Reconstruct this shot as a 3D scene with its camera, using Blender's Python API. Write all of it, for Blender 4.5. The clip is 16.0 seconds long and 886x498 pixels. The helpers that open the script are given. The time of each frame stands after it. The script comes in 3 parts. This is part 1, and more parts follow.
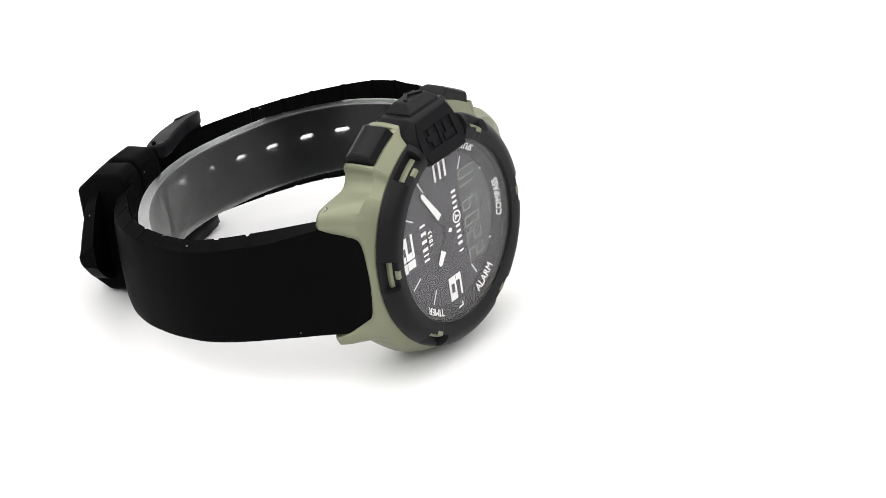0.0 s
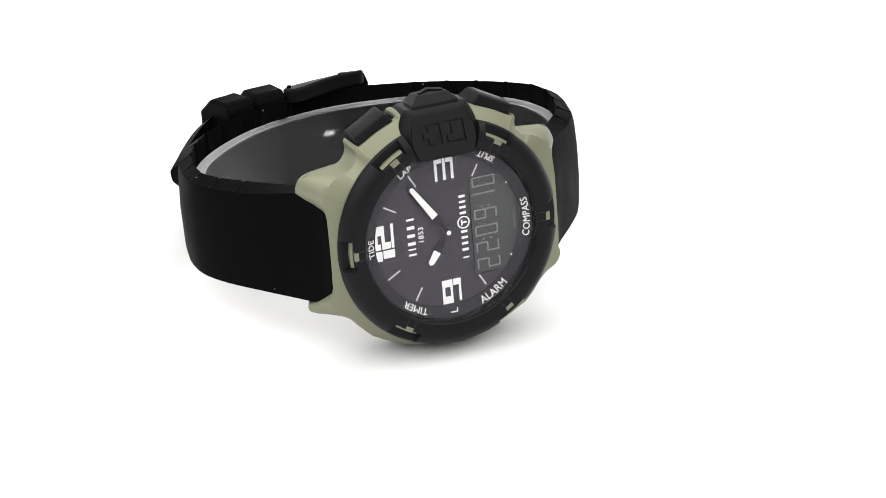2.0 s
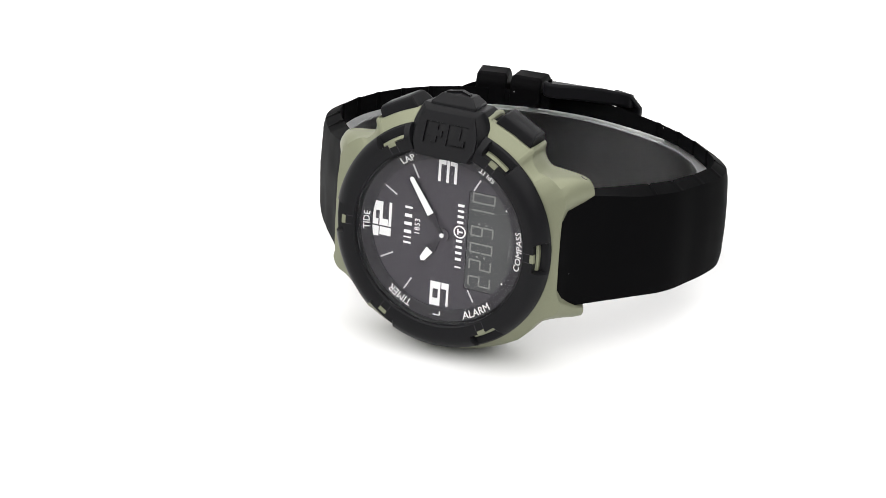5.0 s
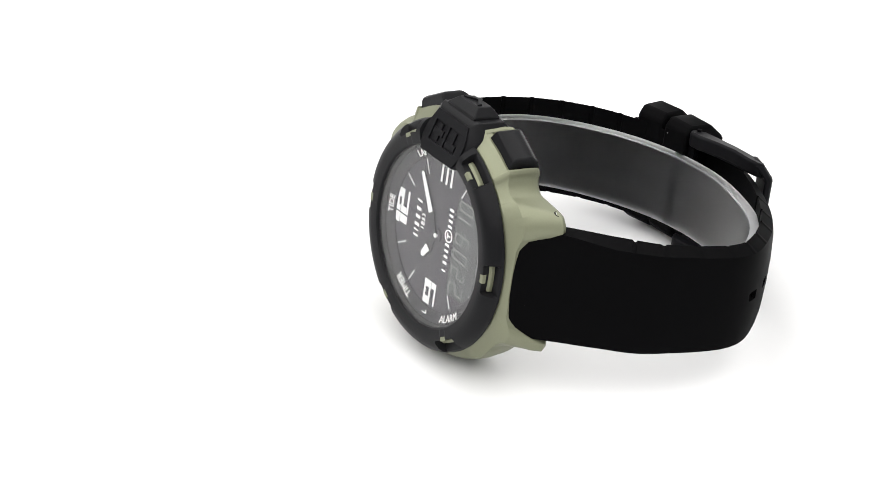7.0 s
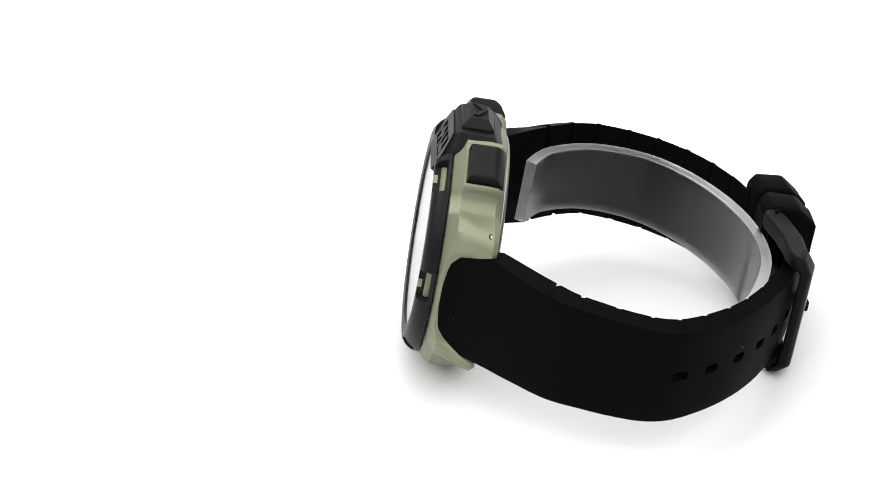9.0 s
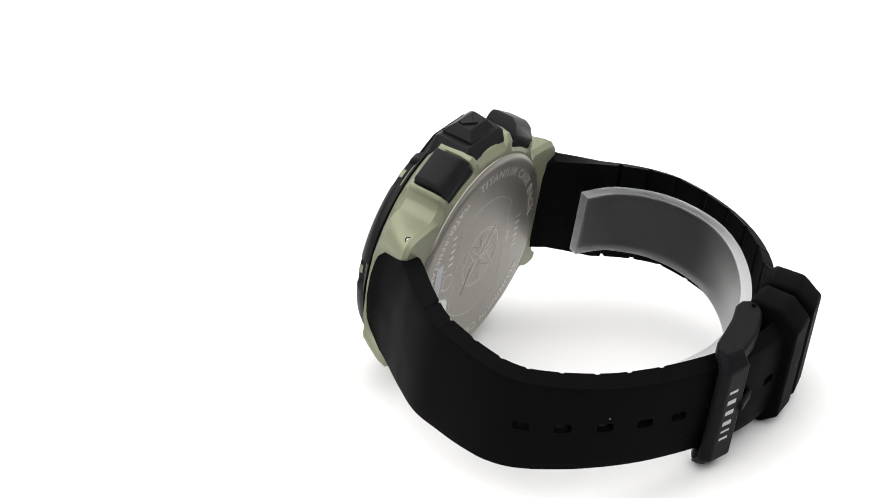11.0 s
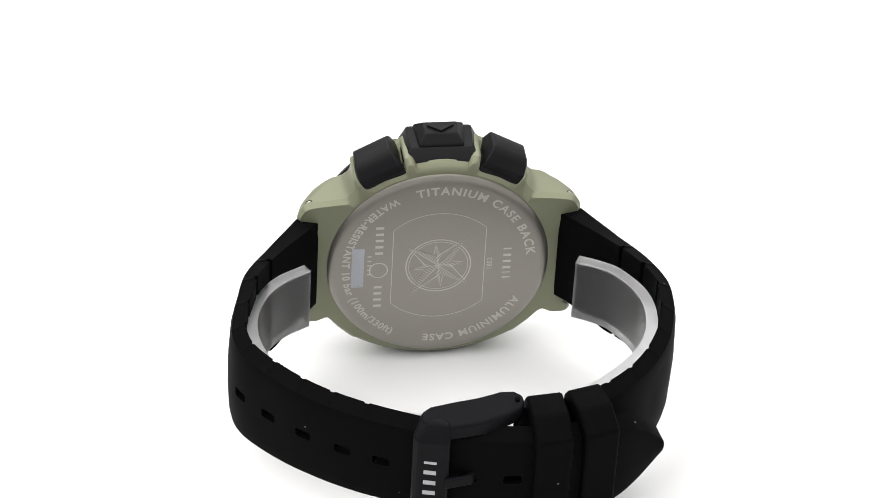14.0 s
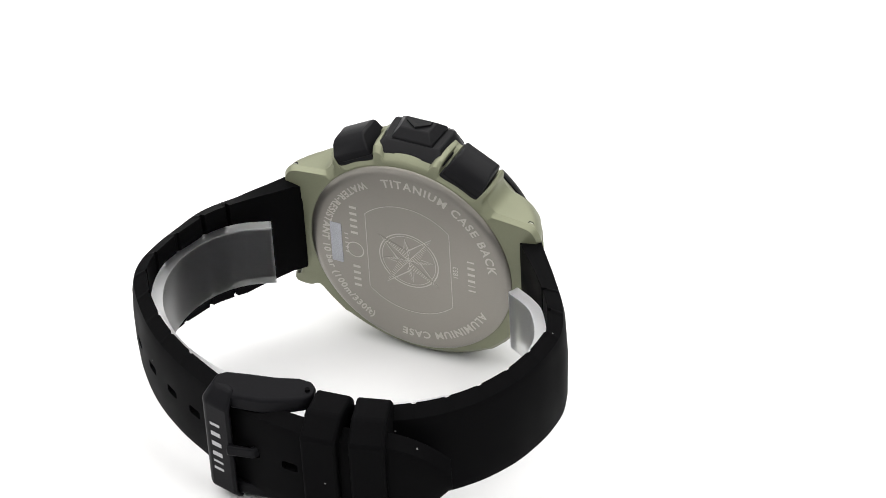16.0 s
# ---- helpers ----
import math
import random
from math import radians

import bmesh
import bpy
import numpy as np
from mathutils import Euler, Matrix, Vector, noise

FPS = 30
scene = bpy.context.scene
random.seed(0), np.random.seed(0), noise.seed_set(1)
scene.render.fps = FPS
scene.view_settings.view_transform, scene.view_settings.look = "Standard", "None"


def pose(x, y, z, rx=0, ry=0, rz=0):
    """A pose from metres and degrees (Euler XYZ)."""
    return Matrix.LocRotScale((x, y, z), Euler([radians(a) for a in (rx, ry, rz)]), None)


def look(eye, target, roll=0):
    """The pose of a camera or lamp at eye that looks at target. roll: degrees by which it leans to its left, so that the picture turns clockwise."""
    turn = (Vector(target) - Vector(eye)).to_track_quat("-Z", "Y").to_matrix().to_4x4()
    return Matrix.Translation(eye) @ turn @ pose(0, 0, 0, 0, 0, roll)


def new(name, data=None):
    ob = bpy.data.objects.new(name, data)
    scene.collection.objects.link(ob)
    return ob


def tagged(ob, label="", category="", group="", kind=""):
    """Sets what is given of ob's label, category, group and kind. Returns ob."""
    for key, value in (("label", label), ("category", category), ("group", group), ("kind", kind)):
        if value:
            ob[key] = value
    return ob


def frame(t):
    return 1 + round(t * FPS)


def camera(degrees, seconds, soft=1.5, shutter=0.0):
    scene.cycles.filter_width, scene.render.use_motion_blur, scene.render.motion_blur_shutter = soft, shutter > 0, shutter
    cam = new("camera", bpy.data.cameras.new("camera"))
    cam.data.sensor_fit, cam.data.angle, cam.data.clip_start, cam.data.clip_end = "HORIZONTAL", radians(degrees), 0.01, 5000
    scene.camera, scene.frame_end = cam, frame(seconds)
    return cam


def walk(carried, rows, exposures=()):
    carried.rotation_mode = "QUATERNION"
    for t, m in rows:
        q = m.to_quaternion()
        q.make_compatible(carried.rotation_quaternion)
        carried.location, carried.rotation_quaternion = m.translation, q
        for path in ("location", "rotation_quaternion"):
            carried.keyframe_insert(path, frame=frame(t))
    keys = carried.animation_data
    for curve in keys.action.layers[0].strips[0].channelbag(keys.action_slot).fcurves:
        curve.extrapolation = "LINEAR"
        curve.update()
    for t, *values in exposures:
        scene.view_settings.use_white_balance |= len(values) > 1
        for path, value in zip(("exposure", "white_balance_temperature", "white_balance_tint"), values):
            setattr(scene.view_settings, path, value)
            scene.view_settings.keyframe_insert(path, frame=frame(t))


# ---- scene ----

# ---- camera: one still tele lens, the watch turns on a hidden turntable ----
cam = camera(14.214, 16.0, soft=0.7)
CAM_POSE = pose(0.000762, -0.55493, 0.32964, 60.776, 0, 0) @ pose(0, 0, 0, 0, 0, 0.475)
walk(cam, [(0.0, CAM_POSE), (16.0, CAM_POSE)])

# turn of the table, seconds and degrees
TURN = [(0.0, 56.6), (1.0, 40.4), (2.0, 24.4), (3.0, 8.15), (4.0, -8.0), (5.0, -24.3), (6.0, -40.6), (7.0, -56.9),
        (8.0, -72.9), (9.0, -88.9), (10.0, -105.1), (11.0, -121.4), (12.0, -138.0), (13.0, -154.7), (14.0, -171.5),
        (15.0, -187.9), (16.0, -204.5)]
# the watch stands on its nine o'clock side and leans back by ten degrees
LEAN = Matrix.LocRotScale((0.001258, -0.000956, 0.02292), Euler((radians(-9.387), radians(-1.116), radians(-0.95))), None)
BASE = Vector((0, 8.0, -22.3))          # resting point of the case, mm in the watch's own space

# ---- light: a bright white light tent ----
world = bpy.data.worlds.new("light_tent")
scene.world = world
world.use_nodes = True
wn = world.node_tree.nodes
wn["Background"].inputs[0].default_value = (0.98, 0.99, 1.0, 1)
wn["Background"].inputs[1].default_value = 0.25


def softbox(name, eye, target, w, h, power):
    d = bpy.data.lights.new(name, "AREA")
    d.shape, d.size, d.size_y, d.energy, d.color = "RECTANGLE", w, h, power, (1.0, 0.99, 0.97)
    ob = new(name, d)
    ob.matrix_world = look(eye, target)
    return ob


softbox("softbox_overhead", (0.0, 0.0, 1.0), (0, 0.05, 0), 3.0, 3.0, 66.0)
softbox("softbox_side", (-0.75, -0.1, 0.55), (0, 0.03, 0.02), 0.5, 0.5, 2.0)
scene.view_settings.exposure = 0.0


# ---- materials ----
def material(name, color, rough=0.5, metal=0.0, spec=0.5, grain=0.0, scale=800.0, bump=0.0, var=0.06, stretch=(1, 1, 1), specks=0.0):
    m = bpy.data.materials.new(name)
    m.use_nodes = True
    nt = m.node_tree
    b = nt.nodes["Principled BSDF"]
    b.inputs["Metallic"].default_value = metal
    b.inputs["Specular IOR Level"].default_value = spec
    co = nt.nodes.new("ShaderNodeTexCoord")
    mp = nt.nodes.new("ShaderNodeMapping")
    mp.inputs["Scale"].default_value = stretch
    nt.links.new(co.outputs["Object"], mp.inputs[0])
    fine = nt.nodes.new("ShaderNodeTexNoise")
    fine.inputs["Scale"].default_value = scale
    fine.inputs["Detail"].default_value = 4
    nt.links.new(mp.outputs[0], fine.inputs["Vector"])
    broad = nt.nodes.new("ShaderNodeTexNoise")
    broad.inputs["Scale"].default_value = 90
    nt.links.new(co.outputs["Object"], broad.inputs["Vector"])
    mix = nt.nodes.new("ShaderNodeMath")
    mix.operation = "ADD"
    nt.links.new(fine.outputs[0], mix.inputs[0])
    nt.links.new(broad.outputs[0], mix.inputs[1])
    ramp = nt.nodes.new("ShaderNodeMapRange")
    ramp.inputs["From Min"].default_value, ramp.inputs["From Max"].default_value = 0.6, 1.4
    ramp.inputs["To Min"].default_value, ramp.inputs["To Max"].default_value = 1 - var, 1 + var
    nt.links.new(mix.outputs[0], ramp.inputs[0])
    col = nt.nodes.new("ShaderNodeVectorMath")
    col.operation = "SCALE"
    col.inputs[0].default_value = color
    nt.links.new(ramp.outputs[0], col.inputs["Scale"])
    tint = col.outputs[0]
    if specks:                      # a few grains of pale dust
        vo = nt.nodes.new("ShaderNodeTexVoronoi")
        vo.inputs["Scale"].default_value = 170
        nt.links.new(co.outputs["Object"], vo.inputs["Vector"])
        near = nt.nodes.new("ShaderNodeMath")
        near.operation = "LESS_THAN"
        near.inputs[1].default_value = 0.03
        nt.links.new(vo.outputs["Distance"], near.inputs[0])
        dust = nt.nodes.new("ShaderNodeVectorMath")
        dust.operation = "SCALE"
        dust.inputs[0].default_value = (specks, specks, specks)
        nt.links.new(near.outputs[0], dust.inputs["Scale"])
        total = nt.nodes.new("ShaderNodeVectorMath")
        nt.links.new(tint, total.inputs[0])
        nt.links.new(dust.outputs[0], total.inputs[1])
        tint = total.outputs[0]
    nt.links.new(tint, b.inputs["Base Color"])
    rr = nt.nodes.new("ShaderNodeMapRange")
    rr.inputs["From Min"].default_value, rr.inputs["From Max"].default_value = 0.3, 0.7
    rr.inputs["To Min"].default_value, rr.inputs["To Max"].default_value = max(rough - grain, 0.02), min(rough + grain, 1)
    nt.links.new(broad.outputs[0], rr.inputs[0])
    nt.links.new(rr.outputs[0], b.inputs["Roughness"])
    if bump:
        bp = nt.nodes.new("ShaderNodeBump")
        bp.inputs["Strength"].default_value = bump
        bp.inputs["Distance"].default_value = 0.00008
        nt.links.new(fine.outputs[0], bp.inputs["Height"])
        nt.links.new(bp.outputs[0], b.inputs["Normal"])
    return m


def glass(name, ior, rough=0.0, tint=(1, 1, 1)):
    m = bpy.data.materials.new(name)
    m.use_nodes = True
    b = m.node_tree.nodes["Principled BSDF"]
    b.inputs["Base Color"].default_value = (*tint, 1)
    b.inputs["Transmission Weight"].default_value = 1.0
    b.inputs["IOR"].default_value = ior
    b.inputs["Roughness"].default_value = rough
    return m


def pane(name, share, tint=(1, 1, 1), rough=0.0, graze=0.0):
    """Clear pane: most light passes straight, a small share is mirrored, more of it at grazing angles."""
    m = bpy.data.materials.new(name)
    m.use_nodes = True
    nt = m.node_tree
    nt.nodes.remove(nt.nodes["Principled BSDF"])
    through_it = nt.nodes.new("ShaderNodeBsdfTransparent")
    through_it.inputs["Color"].default_value = (*tint, 1)
    gloss = nt.nodes.new("ShaderNodeBsdfGlossy")
    gloss.inputs["Roughness"].default_value = rough
    mix = nt.nodes.new("ShaderNodeMixShader")
    lw = nt.nodes.new("ShaderNodeLayerWeight")
    lw.inputs["Blend"].default_value = 0.5
    steep = nt.nodes.new("ShaderNodeMath")
    steep.operation = 'POWER'
    steep.inputs[1].default_value = 3.8
    nt.links.new(lw.outputs["Facing"], steep.inputs[0])
    gain = nt.nodes.new("ShaderNodeMath")
    gain.operation = 'MULTIPLY_ADD'
    gain.inputs[1].default_value = graze
    gain.inputs[2].default_value = share
    nt.links.new(steep.outputs[0], gain.inputs[0])
    nt.links.new(gain.outputs[0], mix.inputs[0])
    nt.links.new(through_it.outputs[0], mix.inputs[1])
    nt.links.new(gloss.outputs[0], mix.inputs[2])
    nt.links.new(mix.outputs[0], nt.nodes["Material Output"].inputs["Surface"])
    return m


M_TABLE = material("white_acrylic_table", (0.73, 0.73, 0.737), 0.6, spec=0.2, scale=60, var=0.01)
M_RUBBER = material("black_silicone_rubber", (0.0024, 0.0024, 0.0027), 0.55, spec=0.018, grain=0.08, scale=2500, bump=0.05, var=0.15, specks=0.12)
M_BLACK = material("black_coated_metal", (0.0068, 0.0068, 0.0078), 0.4, spec=0.11, grain=0.06, scale=3500, bump=0.25, var=0.12)
M_GREEN = material("sage_green_anodised_aluminium", (0.188, 0.196, 0.13), 0.46, metal=0.4, spec=0.4, grain=0.05, scale=4000, bump=0.2, var=0.05)
M_STEEL = material("brushed_titanium", (0.285, 0.269, 0.243), 0.36, metal=0.92, grain=0.05, scale=1500, bump=0.25, var=0.05, stretch=(1, 1, 14))
M_ENGR = material("engraved_titanium", (0.5, 0.478, 0.44), 0.42, metal=1.0, scale=3000, bump=0.3, var=0.1)
M_HATCH = material("hatched_titanium", (0.55, 0.525, 0.485), 0.5, metal=1.0, scale=6000, bump=0.6, var=0.2)
# dial grey is lifted to carry part of the crystal's reflected veil
M_DIAL = material("dial_grey_with_crystal_veil", (0.057, 0.053, 0.062), 0.6, spec=0.1, scale=3000, var=0.05)
M_RING = material("dark_rehaut", (0.03, 0.0285, 0.033), 0.45, spec=0.15, scale=3000, var=0.08)
M_WHITE = material("white_print", (0.8, 0.8, 0.8), 0.5, scale=2000, var=0.03)
M_LCD = material("liquid_crystal_panel", (0.06, 0.062, 0.064), 0.3, spec=0.2, scale=1500, var=0.1)
M_SEG = material("liquid_crystal_segments", (0.155, 0.16, 0.153), 0.4, scale=1500, var=0.05)
M_PALE = material("pale_print", (0.34, 0.34, 0.35), 0.5, scale=2000, var=0.05)
M_MARK = material("grey_white_print", (0.5, 0.5, 0.51), 0.5, scale=2000, var=0.04)
M_GREY = material("grey_print", (0.16, 0.16, 0.17), 0.5, scale=2000, var=0.05)
M_BUCKLE = material("black_pvd_steel", (0.005, 0.005, 0.006), 0.42, spec=0.055, grain=0.06, scale=3000, bump=0.2, var=0.1)
M_STICK = material("speckled_silver_sticker", (0.42, 0.43, 0.47), 0.55, metal=0.3, scale=5000, bump=0.5, var=0.35)
M_PIN = material("polished_steel_pin", (0.6, 0.6, 0.6), 0.25, metal=1.0)
M_GLASS = pane("sapphire_crystal", 0.008, rough=0.3, graze=0.9)
M_CUFF = glass("clear_acrylic", 1.3, 0.28, (0.93, 0.93, 0.935))
M_EDGE = glass("frosted_acrylic_edge", 1.45, 0.4, (0.85, 0.85, 0.86))



# ---- mesh helpers: all in millimetres of the watch's own space ----
# x towards six o'clock, y towards the case back, z towards three o'clock
def part(name, bm, mat, parent, label="", bevel=0.0, smooth=True, seg=2, sharp=32):
    bmesh.ops.recalc_face_normals(bm, faces=bm.faces)
    for v in bm.verts:
        k = min(1.2, max(0.0, (v.co.y - 20.0) / 40.0))
        v.co = (v.co + Vector((0, -0.7 * k, -0.75 * k)) - BASE) * 0.001
    me = bpy.data.meshes.new(name)
    bm.to_mesh(me)
    bm.free()
    me.materials.append(mat)
    ob = new(name, me)
    ob.parent = parent
    if bevel:
        mod = ob.modifiers.new("bevel", "BEVEL")
        mod.width, mod.segments, mod.limit_method, mod.angle_limit = bevel * 0.001, seg, "ANGLE", radians(28)
        mod.harden_normals = False
    if smooth:
        for p in me.polygons:
            p.use_smooth = True
        try:
            me.set_sharp_from_angle(angle=radians(sharp))
        except AttributeError:
            pass
    if label:
        tagged(ob, label=label)
    return ob


def loft(sections, caps=True, closed=True):
    """Skin of rings of points of one length."""
    bm = bmesh.new()
    rings = [[bm.verts.new(p) for p in s] for s in sections]
    n = len(rings[0])
    for a, b in zip(rings[:-1], rings[1:]):
        for i in range(n if closed else n - 1):
            j = (i + 1) % n
            bm.faces.new((a[i], a[j], b[j], b[i]))
    if caps:
        bm.faces.new(list(reversed(rings[0])))
        bm.faces.new(rings[-1])
    return bm


def prism(outline, y0, y1, shrink0=1.0, shrink1=1.0):
    """Outline of (x, z) points drawn out along y."""
    return loft([[(x * shrink0, y0, z * shrink0) for x, z in outline], [(x * shrink1, y1, z * shrink1) for x, z in outline]])


def box(x0, x1, y0, y1, z0, z1, bm=None):
    bm = bm or bmesh.new()
    v = [bm.verts.new(p) for p in ((x0, y0, z0), (x1, y0, z0), (x1, y1, z0), (x0, y1, z0), (x0, y0, z1), (x1, y0, z1), (x1, y1, z1), (x0, y1, z1))]
    for f in ((0, 3, 2, 1), (4, 5, 6, 7), (0, 1, 5, 4), (1, 2, 6, 5), (2, 3, 7, 6), (3, 0, 4, 7)):
        bm.faces.new([v[i] for i in f])
    return bm


def revolve(profile, n=128, a0=0.0, a1=360.0, bm=None):
    """Closed profile of (r, y) turned about the y axis."""
    bm = bm or bmesh.new()
    full = abs(a1 - a0) >= 360
    m = n if full else n + 1
    rings = []
    for i in range(m):
        a = radians(a0 + (a1 - a0) * i / n)
        pr = profile(math.degrees(a)) if callable(profile) else profile
        rings.append([bm.verts.new((r * math.cos(a), y, r * math.sin(a))) for r, y in pr])
    k = len(rings[0])
    for i in range(n):
        p, q = rings[i], rings[(i + 1) % m]
        for j in range(k):
            bm.faces.new((p[j], p[(j + 1) % k], q[(j + 1) % k], q[j]))
    if not full:
        bm.faces.new(rings[0])
        bm.faces.new(list(reversed(rings[-1])))
    return bm


def plain_letter(x0, x1, y0, y1, z0, z1, t, kind):
    """Plain bar in place of one letter: kind 0 narrow, 1 broad."""
    m, w = 0.5 * (z0 + z1), max(t, (0.32 + 0.2 * kind) * (z1 - z0))
    return box(x0, x1, y0, y1, m - 0.5 * w, m + 0.5 * w)


def disc(r, y0, y1, n=96, cx=0.0, cz=0.0):
    ring = [(cx + r * math.cos(2 * math.pi * i / n), cz + r * math.sin(2 * math.pi * i / n)) for i in range(n)]
    return prism(ring, y0, y1)


def spline(points, step=0.6):
    """Smooth curve through 2D points, evenly stepped."""
    p = [Vector(q) for q in points]
    p = [2 * p[0] - p[1]] + p + [2 * p[-1] - p[-2]]
    raw = []
    for i in range(1, len(p) - 2):
        for k in range(24):
            t = k / 24
            raw.append(0.5 * ((2 * p[i]) + (p[i + 1] - p[i - 1]) * t + (2 * p[i - 1] - 5 * p[i] + 4 * p[i + 1] - p[i + 2]) * t * t
                              + (3 * p[i] - p[i - 1] - 3 * p[i + 1] + p[i + 2]) * t ** 3))
    raw.append(p[-2])
    out, left = [raw[0]], step
    for a, b in zip(raw[:-1], raw[1:]):
        d, pos = (b - a).length, 0.0
        while d - pos >= left:
            pos += left
            out.append(a + (b - a) * (pos / d))
            left = step
        left -= d - pos
    out.append(raw[-1])
    return out


def outward(curve, side):
    """Unit normals of a 2D curve, turned to the given side (+1 left of travel, -1 right)."""
    res = []
    for i in range(len(curve)):
        t = (curve[min(i + 1, len(curve) - 1)] - curve[max(i - 1, 0)]).normalized()
        res.append(Vector((-t.y, t.x)) * side)
    return res


def band(curve, side, thick, zrange, rows, solid=lambda s, u: True, crown=0.0, tuck=lambda s: 0.0, inner=lambda s: 0.0):
    """A strip that follows a 2D curve: its outer face lies on the curve, thick(s) is taken inwards, zrange(s) gives
    the lower and upper edge; rows are shares 0..1 across; solid(s, u) says where there is material. s in mm."""
    bm = bmesh.new()
    nrm = outward(curve, side)
    s, ss = 0.0, []
    for i, c in enumerate(curve):
        if i:
            s += (c - curve[i - 1]).length
        ss.append(s)
    n, m = len(curve), len(rows)
    vo, vi = [], []
    for i in range(n):
        z0, z1 = zrange(ss[i])
        o, q = [], []
        for u in rows:
            z = z0 + (z1 - z0) * u
            bulge = -crown * (2 * u - 1) ** 4
            po = curve[i] + nrm[i] * bulge
            pi = curve[i] - nrm[i] * thick(ss[i])
            zo = z - (2 * u - 1) * tuck(ss[i]) * (1.0 if u > 0.5 else 0.25)
            o.append(bm.verts.new((po.x, po.y, zo)))
            q.append(bm.verts.new((pi.x, pi.y, z + max(0.0, 1 - 2 * u) * inner(ss[i]))))
        vo.append(o)
        vi.append(q)

    def on(i, j):
        return 0 <= i < n - 1 and 0 <= j < m - 1 and solid((ss[i] + ss[i + 1]) / 2, (rows[j] + rows[j + 1]) / 2)
    for i in range(n - 1):
        for j in range(m - 1):
            if not on(i, j):
                continue
            bm.faces.new((vo[i][j], vo[i + 1][j], vo[i + 1][j + 1], vo[i][j + 1]))
            bm.faces.new((vi[i][j], vi[i][j + 1], vi[i + 1][j + 1], vi[i + 1][j]))
            for di, dj, a, b in ((-1, 0, (i, j), (i, j + 1)), (1, 0, (i + 1, j + 1), (i + 1, j)), (0, -1, (i + 1, j), (i, j)), (0, 1, (i, j + 1), (i + 1, j + 1))):
                if not on(i + di, j + dj):
                    bm.faces.new((vo[a[0]][a[1]], vo[b[0]][b[1]], vi[b[0]][b[1]], vi[a[0]][a[1]]))
    loose = [v for v in bm.verts if not v.link_faces]
    for v in loose:
        bm.verts.remove(v)
    return bm


def glyphs(text, size, depth=0.06, spacing=1.0, bold=0.0):
    """Letters as a bmesh in their own plane: x to the right, y up, centred on x; millimetres."""
    c = bpy.data.curves.new("glyphs", "FONT")
    c.body, c.size, c.extrude, c.align_x, c.space_character, c.offset = text, size, depth, "CENTER", spacing, bold
    c.resolution_u = 3
    ob = bpy.data.objects.new("glyphs", c)
    scene.collection.objects.link(ob)
    me = bpy.data.meshes.new_from_object(ob.evaluated_get(bpy.context.evaluated_depsgraph_get()))
    bpy.data.objects.remove(ob)
    bm = bmesh.new()
    bm.from_mesh(me)
    bpy.data.meshes.remove(me)
    bpy.data.curves.remove(c)
    return bm


def lay(bm, cx, cz, up, y, mirror=1):
    """Lay letters on a plane of constant y. up: degrees from x towards z in which their tops point; mirror -1 for the case back."""
    u = Vector((math.cos(radians(up)), math.sin(radians(up))))
    r = Vector((u.y, -u.x)) * mirror
    for v in bm.verts:
        x, h, d = v.co
        v.co = (cx + r.x * x + u.x * h, y - d * mirror, cz + r.y * x + u.y * h)
    return bm


def bend(bm, radius, mid, tops_out, y, mirror=1):
    """Wrap letters round a circle. mid: degrees of their middle; tops_out: tops away from the centre."""
    for v in bm.verts:
        x, h, d = v.co
        rr = radius + (h if tops_out else -h)
        a = radians(mid) + (-x if tops_out else x) / radius * mirror
        v.co = (rr * math.cos(a), y - d * mirror, rr * math.sin(a))
    return bm


# ---- the tabletop ----
def tabletop():
    bm = bmesh.new()
    prof = [(-3.0, 0.0), (1.2, 0.0)] + [(1.2 + 0.8 * math.sin(radians(a)), 0.8 - 0.8 * math.cos(radians(a))) for a in range(10, 91, 10)] + [(2.0, 2.5)]
    rows = [[bm.verts.new((x, y, z)) for y, z in prof] for x in (-3.0, 3.0)]
    for i in range(len(prof) - 1):
        bm.faces.new((rows[0][i], rows[1][i], rows[1][i + 1], rows[0][i + 1]))
    me = bpy.data.meshes.new("ground")
    bm.to_mesh(me)
    bm.free()
    me.materials.append(M_TABLE)
    for p in me.polygons:
        p.use_smooth = True
    return tagged(new("ground", me), "seamless white studio sweep under the watch", "backdrop", kind="structure")


tabletop()
watch = new("wristwatch")
tagged(watch, "sage green and black sports watch with black rubber strap", "watch")


# ---- case ----
def mirrored(half):
    """Right half of an outline, from top to bottom, closed with its mirror image."""
    return half + [(-x, z) for x, z in reversed(half)]


def arc(r, a0, a1, n):
    return [(r * math.cos(radians(a0 + (a1 - a0) * i / n)), r * math.sin(radians(a0 + (a1 - a0) * i / n))) for i in range(n + 1)]


def rounded(pts, n=3):
    """Catmull-Rom through plan points, n steps between each two."""
    res = []
    for i in range(len(pts) - 1):
        p0, p1, p2, p3 = pts[max(i - 1, 0)], pts[i], pts[i + 1], pts[min(i + 2, len(pts) - 1)]
        for k in range(n):
            t = k / n
            res.append(tuple(0.5 * (2 * b + (c - a) * t + (2 * a - 5 * b + 4 * c - d) * t * t + (3 * b - a - 3 * c + d) * t ** 3) for a, b, c, d in zip(p0, p1, p2, p3)))
    return res + [pts[-1]]


